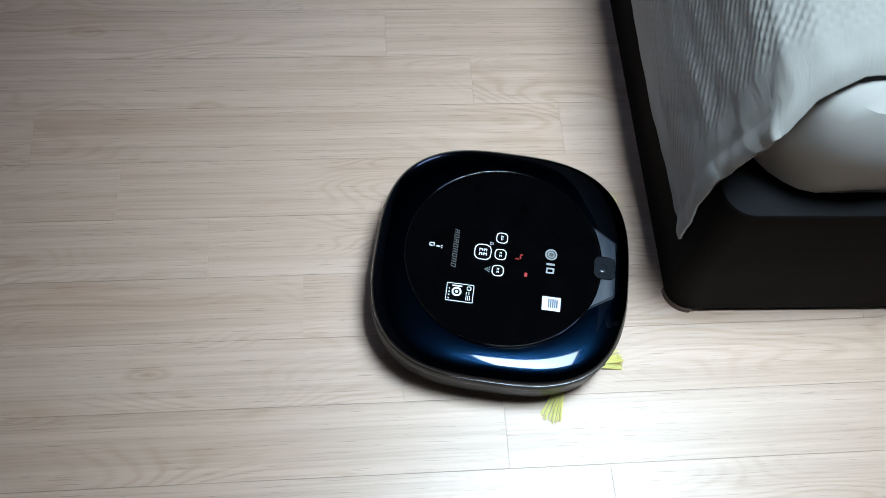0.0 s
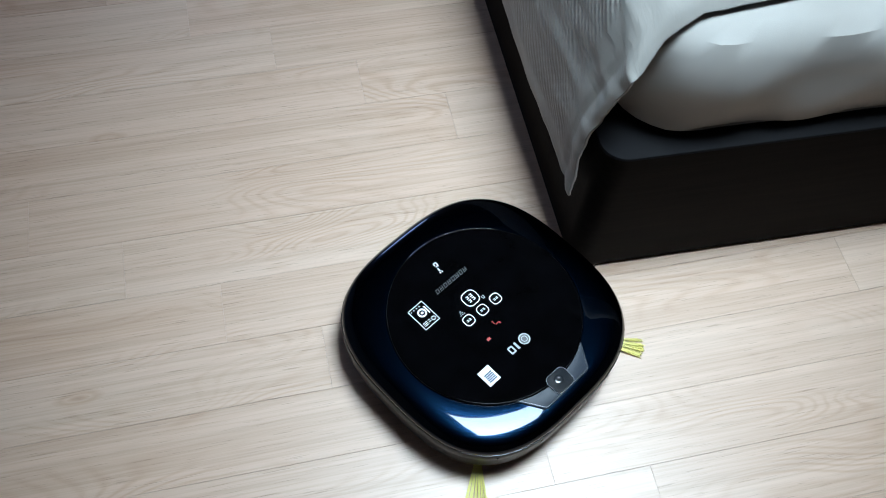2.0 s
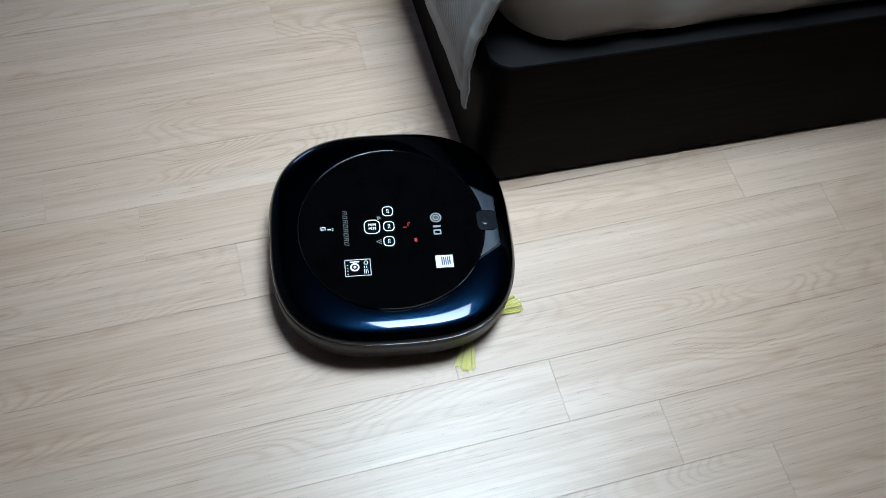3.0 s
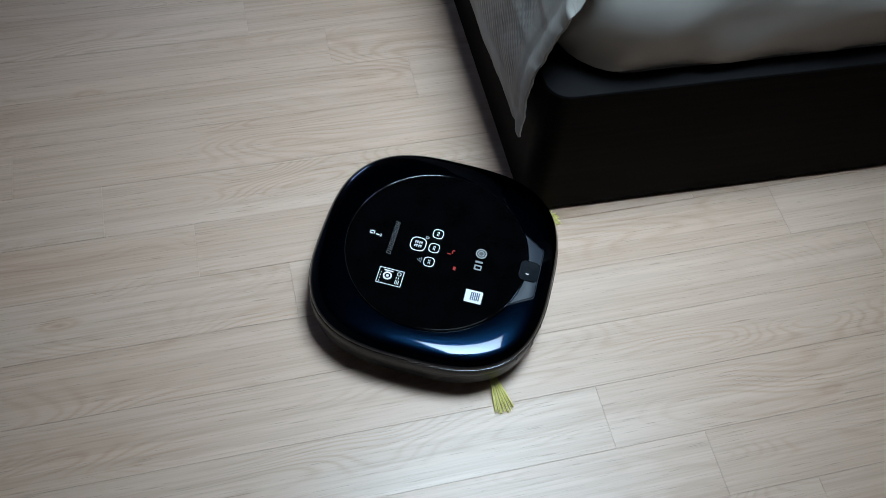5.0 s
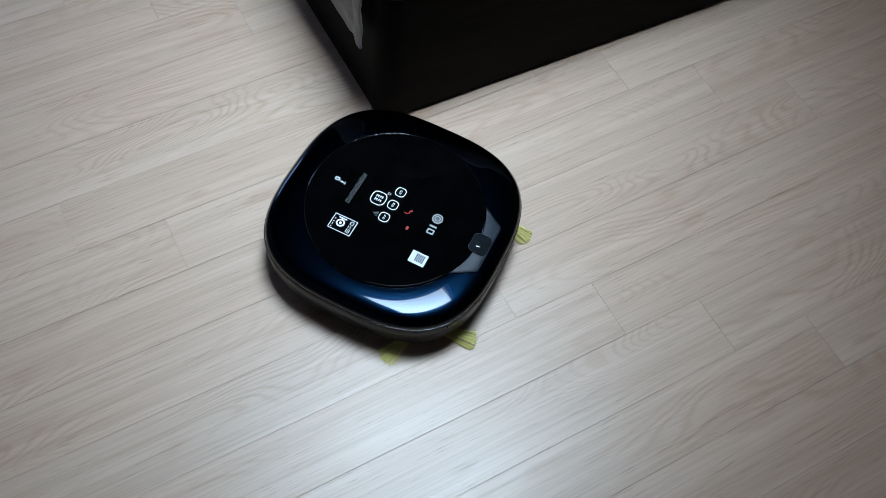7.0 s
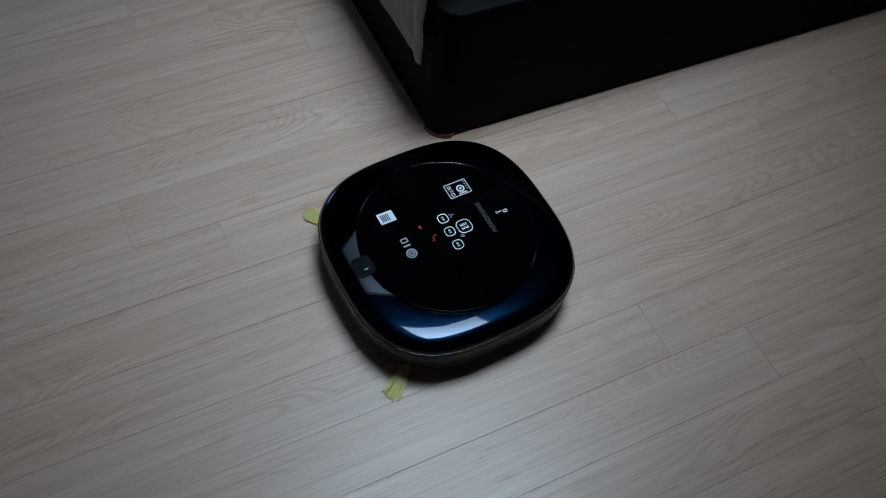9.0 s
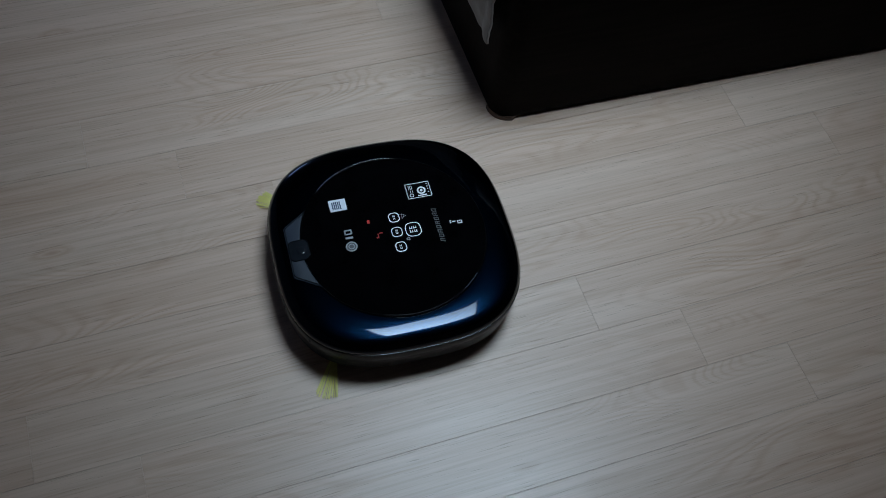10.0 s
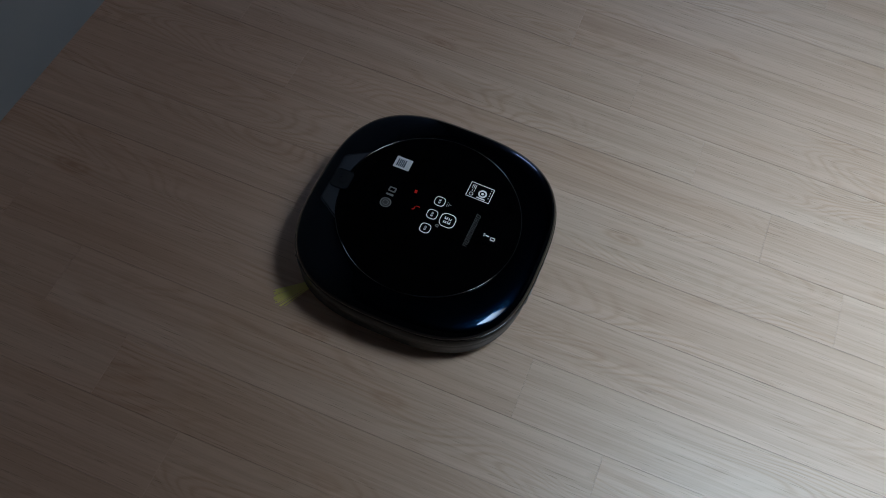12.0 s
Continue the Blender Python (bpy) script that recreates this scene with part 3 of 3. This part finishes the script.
        key = part("button", bm, M_WHITE, bot, "round-cornered touch key with a white outline")
        u = w * 0.085
        rects = []
        for i, dx in enumerate((-2.1, 0.9) if w < 0.02 else (-2.2, 0.9)):
            for dy in ((0.0,) if w < 0.02 else (1.5, -1.5)):
                rects += [(x + (dx + 0.6) * u, y + (dy + 0.9) * u, u * 2.1, u * 0.55), (x + (dx + 0.6) * u, y + (dy - 0.7) * u, u * 2.1, u * 0.55), (x + (dx + 0.1) * u, y + dy * u, u * 0.5, u * 1.9)]
        part("key_mark", icon_bars(bmesh.new(), rects, TILE + 0.0001), M_WHITE, key)
    # small marks beside keys
    part("wifi_mark", icon_bars(bmesh.new(), [(0.0240 + dx, -0.0165 + dy, 0.0016, 0.0012) for dx, dy in ((-0.003, 0), (0, 0), (0.003, 0), (-0.0015, -0.0025), (0.0015, -0.0025), (0, -0.005))]), M_GREYPRINT, bot)
    part("lock_mark", icon_bars(bmesh.new(), [(-0.0135, -0.0150, 0.0034, 0.0012), (-0.0150, -0.0175, 0.0012, 0.0032), (-0.0118, -0.0175, 0.0012, 0.0032), (-0.0135, -0.0185, 0.0030, 0.0010)]), M_GREYPRINT, bot)
    part("turbo_mark", icon_bars(bmesh.new(), [(-0.001, -0.0800, 0.0014, 0.0018), (0.002, -0.0800, 0.0018, 0.0018), (0.0005, -0.0845, 0.0016, 0.0050), (-0.0015, -0.0900, 0.0050, 0.0012), (-0.0035, -0.0925, 0.0012, 0.0045), (0.0005, -0.0935, 0.0012, 0.0035), (-0.0015, -0.0955, 0.0046, 0.0011)]), M_WHITE, bot)
    # maker's name as slanted bars
    bm = bmesh.new()
    for i in range(8):
        x = -0.0245 + i * 0.0070
        for dx in (-0.0021, 0.0017):
            add_plate(bm, [(x + dx - 0.0013, -0.0655), (x + dx - 0.0003, -0.0655), (x + dx + 0.0013, -0.0592), (x + dx + 0.0003, -0.0592)], TILE, TILE + 0.0003)
        for dy in (0.0, 0.0055) if i % 2 else (0.0028, 0.0055):
            k = dy * 0.25
            add_plate(bm, [(x - 0.0024 + k, -0.0655 + dy), (x + 0.0014 + k, -0.0655 + dy), (x + 0.0016 + k, -0.0647 + dy), (x - 0.0022 + k, -0.0647 + dy)], TILE, TILE + 0.0003)
    part("maker_name", bm, M_DIMPRINT, bot, "row of small slanted grey bars")
    # emblem: a ringed disc and two plain open shapes
    circle = arc_points(1.0, 0, 345, 24)
    bm = bmesh.new()
    add_plate(bm, [(-0.0090 + 0.0062 * x, 0.0610 + 0.0062 * y) for x, y in circle], TILE - 0.0006, TILE + 0.0001)
    disc = part("emblem_disc", bm, M_DIMPRINT, bot, "small grey disc with a paler ring")
    bm = bmesh.new()
    add_ring(bm, [(-0.0090 + 0.0078 * x, 0.0610 + 0.0078 * y) for x, y in circle], [(-0.0090 + 0.0063 * x, 0.0610 + 0.0063 * y) for x, y in circle], TILE - 0.0006, TILE + 0.0003)
    add_ring(bm, [(-0.0090 + 0.0042 * x, 0.0610 + 0.0042 * y) for x, y in circle], [(-0.0090 + 0.0032 * x, 0.0610 + 0.0032 * y) for x, y in circle], TILE - 0.0006, TILE + 0.0003)
    part("emblem_ring", bm, M_GREYPRINT, disc)
    bm = icon_bars(bmesh.new(), [(0.0050, 0.0610, 0.0030, 0.0105)], TILE - 0.0003)
    add_ring(bm, round_rect(0.0080, 0.0105, 0.0012, 2, 0.0140, 0.0610), round_rect(0.0042, 0.0067, 0.0006, 2, 0.0140, 0.0610), TILE - 0.0003, TILE)
    part("emblem_bars", bm, M_GREYPRINT, bot)
    # red display
    part("display_digit", icon_bars(bmesh.new(), [(0.0245, 0.0305, 0.0055, 0.0035)]), M_RED, bot, "red lit display segment")
    part("display_digit", icon_bars(bmesh.new(), [(-0.003, 0.0235, 0.0016, 0.0030), (0.000, 0.0220, 0.0050, 0.0012), (0.0035, 0.0180, 0.0012, 0.0050)]), M_RED, bot, "red lit display segments")
    # warranty label: outlined plate with a ring and marks
    lx, ly = 0.0615, -0.0500
    bm = bmesh.new()
    add_ring(bm, round_rect(0.0250, 0.0345, 0.0010, 2, lx, ly), round_rect(0.0234, 0.0329, 0.0006, 2, lx, ly), TILE - 0.0006, TILE + 0.0001)
    label = part("motor_label", bm, M_WHITE, bot, "white-outlined label with a ring and small marks")
    bm = bmesh.new()
    circ = arc_points(1.0, 0, 345, 24)
    add_ring(bm, [(lx - 0.001 + 0.0062 * x, ly - 0.004 + 0.0062 * y) for x, y in circ], [(lx - 0.001 + 0.0040 * x, ly - 0.004 + 0.0040 * y) for x, y in circ], TILE - 0.0006, TILE)
    add_plate(bm, [(lx - 0.001 + 0.0019 * x, ly - 0.004 + 0.0019 * y) for x, y in circ], TILE - 0.0006, TILE)
    part("ring_mark", bm, M_WHITE, label)
    rects = [(lx - 0.0090, ly - 0.0040, 0.0018, 0.0125)] + [(lx + 0.0090 - 0.0045 * i, ly - 0.0135, 0.0014, 0.0014) for i in range(4)]
    rects += [(lx + 0.006, ly + 0.0085 + 0.0022 * i, 0.0065, 0.0009) for i in range(3)] + [(lx - 0.0005, ly + 0.0085 + 0.003 * i, 0.0030, 0.0010) for i in range(2)]
    part("label_mark", icon_bars(bmesh.new(), rects, TILE - 0.0006), M_WHITE, label)
    bm = bmesh.new()
    add_ring(bm, [(lx - 0.007 + 0.0030 * x, ly + 0.0110 + 0.0030 * y) for x, y in circ], [(lx - 0.007 + 0.0021 * x, ly + 0.0110 + 0.0021 * y) for x, y in circ], TILE - 0.0006, TILE)
    part("dial_mark", bm, M_WHITE, label)
    # square sticker
    sx, sy = 0.0600, 0.0655
    st = part("sticker", add_plate(bmesh.new(), round_rect(0.0190, 0.0235, 0.0008, 2, sx, sy), TILE - 0.0009, TILE - 0.0003), M_STICKER, bot, "pearly white square sticker")
    part("sticker_print", icon_bars(bmesh.new(), [(sx - 0.0005, sy + 0.0020 + 0.0026 * i, 0.0122, 0.0017) for i in range(-2, 3)], TILE - 0.0002), M_STICKERINK, st, "grey-blue plain bars")
    # sensor dots and exhaust slots on the band
    for x in (-0.062, 0.0, 0.062, 0.118, -0.118):
        yy = (0.1664 ** 2.9 - abs(x) ** 2.9) ** (1 / 2.9)
        bm = bmesh.new()
        loft(bm, [[(x + r * math.cos(a * math.pi / 6), yy + d, 0.0575 + r * math.sin(a * math.pi / 6)) for a in range(12)] for r, d in ((0.0026, -0.002), (0.0026, 0.0004), (0.0015, 0.0008))])
        part("sensor_eye", bm, M_LENS, bot, "small black sensor eye")
    for i in range(7):
        x = -0.045 + i * 0.015
        yy = -((0.1655 ** 2.9 - abs(x) ** 2.9) ** (1 / 2.9))
        part("exhaust_slot", box(x - 0.0055, x + 0.0055, yy - 0.0012, yy + 0.004, 0.044, 0.0485, 0.0008), M_GREYPRINT if i % 2 else M_LENS, bot)
    # wheels
    for s in (-1, 1):
        bm = bmesh.new()
        loft(bm, [[(s * 0.105 + d, r * math.cos(a * math.pi / 16), 0.033 + r * math.sin(a * math.pi / 16)) for a in range(32)] for r, d in ((0.028, -0.011), (0.033, -0.008), (0.033, 0.008), (0.028, 0.011))])
        part("drive_wheel", bm, M_RUBBER, bot, "black rubber drive wheel")
    return bot, make_brush(bot, 0.108, 0.103), make_brush(bot, -0.108, 0.103)


robot, brush_a, brush_b = make_robot()

# ---- floor planks ----
PW, PL, STEP, TURN = 0.0922, 0.765, 0.1275, math.atan(0.029)


def plank_mesh(x0, x1):
    bm = bmesh.new()
    g = 0.00008
    c = 0.00025
    rings = []
    for i, z in ((0.0, -0.007), (0.0, -c), (c, 0.0)):
        rings.append([(x0 + g + i, 2 * g + i, z), (x1 - g - i, 2 * g + i, z), (x1 - g - i, PW - 2 * g - i, z), (x0 + g + i, PW - 2 * g - i, z)])
    loft(bm, rings, True, False)
    return mesh_of("plank", bm, M_PLANK, False)


def lay_planks():
    whole = plank_mesh(0, PL)
    lo, hi = X0 - 0.10, X1 + 0.10
    for k in range(-20, 28):
        c = -0.204 + PW * k
        if c < Y0 - 0.12 or c > Y1 + 0.10:
            continue
        first = -0.510 + STEP * (2 - k)
        n0 = math.floor((lo - first) / PL)
        x = first + n0 * PL
        while x < hi:
            a, b = max(x, lo), min(x + PL, hi)
            if b - a > 0.02:
                me = whole if b - a > PL - 1e-4 else plank_mesh(a - x, b - x)
                ob = new("plank", me)
                ob.parent = floor
                ct, st = math.cos(TURN), math.sin(TURN)
                ob.matrix_basis = pose(x * ct - c * st, x * st + c * ct, random.uniform(-0.0002, 0.0001), 0, 0, math.degrees(TURN))
            x += PL


lay_planks()


# ---- what moves ----
def spin_rows(targets, x, y, rate):
    """Brush poses every quarter second; it passes the given angles (mod a third of a turn)."""
    rows, t, a = [], 0.0, targets[0][1]
    todo = list(targets[1:]) + [(12.0, None)]
    rows.append((0.0, a))
    for t1, want in todo:
        if t1 <= t:
            continue
        n = max(1, round((t1 - t) / 0.25))
        turn = rate * (t1 - t)
        if want is not None:
            k = round((a + turn - want) / 120.0)
            turn = want + 120.0 * k - a
            while turn / n > 85:
                turn -= 120.0
        for i in range(1, n + 1):
            rows.append((t + (t1 - t) * i / n, a + turn * i / n))
        t, a = t1, a + turn
    return [(s, pose(x, y, 0, 0, 0, b)) for s, b in rows]


ROBOT = [
    (0, -0.2507, 0.0420, -8.9),
    (0.5, -0.2634, 0.0446, -26.1),
    (1, -0.2620, 0.0444, -54.2),
    (1.5, -0.2294, -0.0033, -56.5),
    (2, -0.1728, -0.0876, -56.3),
    (2.5, -0.1653, -0.0954, -54.0),
    (3, -0.1702, -0.0977, -7.2),
    (3.2, -0.1690, -0.0973, 10.5),
    (3.5, -0.1690, -0.0970, 34.0),
    (3.75, -0.1700, -0.0970, 44.0),
    (4.1, -0.1730, -0.0960, 44.0),
    (4.4, -0.1760, -0.0960, 30.0),
    (4.8, -0.1791, -0.0950, -7.3),
    (5, -0.1801, -0.0953, -25.5),
    (5.5, -0.1784, -0.0953, -52.9),
    (6, -0.1354, -0.1503, -53.3),
    (6.5, -0.0989, -0.1931, -51.9),
    (7, -0.0911, -0.1977, -52.9),
    (7.2, -0.0901, -0.2025, -52.7),
    (7.5, -0.0900, -0.2045, -60.0),
    (8, -0.0940, -0.2110, -105.0),
    (8.5, -0.1010, -0.2200, -158.0),
    (8.8, -0.1035, -0.2228, -175.1),
    (9, -0.1018, -0.2227, -175.4),
    (9.5, -0.1049, -0.2223, -182.0),
    (10, -0.2463, -0.2157, -181.3),
    (10.5, -0.4194, -0.2138, -179.5),
    (11, -0.5921, -0.2191, -178.3),
    (11.5, -0.7557, -0.2306, -177.9),
    (12, -0.9594, -0.2220, -179.4),
]


def motions():
    walk(robot, [(t, pose(x, y, 0, 0, 0, h - 90)) for t, x, y, h in ROBOT])
    walk(brush_a, spin_rows([(0.0, 108), (1.5, 60), (2.5, 27), (3.0, 107), (5.5, 46), (6.5, 105), (7.0, 100), (9.0, 30), (9.5, 32), (10.5, 75)], 0.108, 0.103, 240))
    walk(brush_b, spin_rows([(0.0, 20), (1.5, 106), (2.5, 151), (5.5, 136), (6.5, 155), (7.0, 78), (9.0, 127), (9.5, 147), (10.0, 157), (10.5, 178), (12.0, 140)], -0.108, 0.103, 240))


motions()
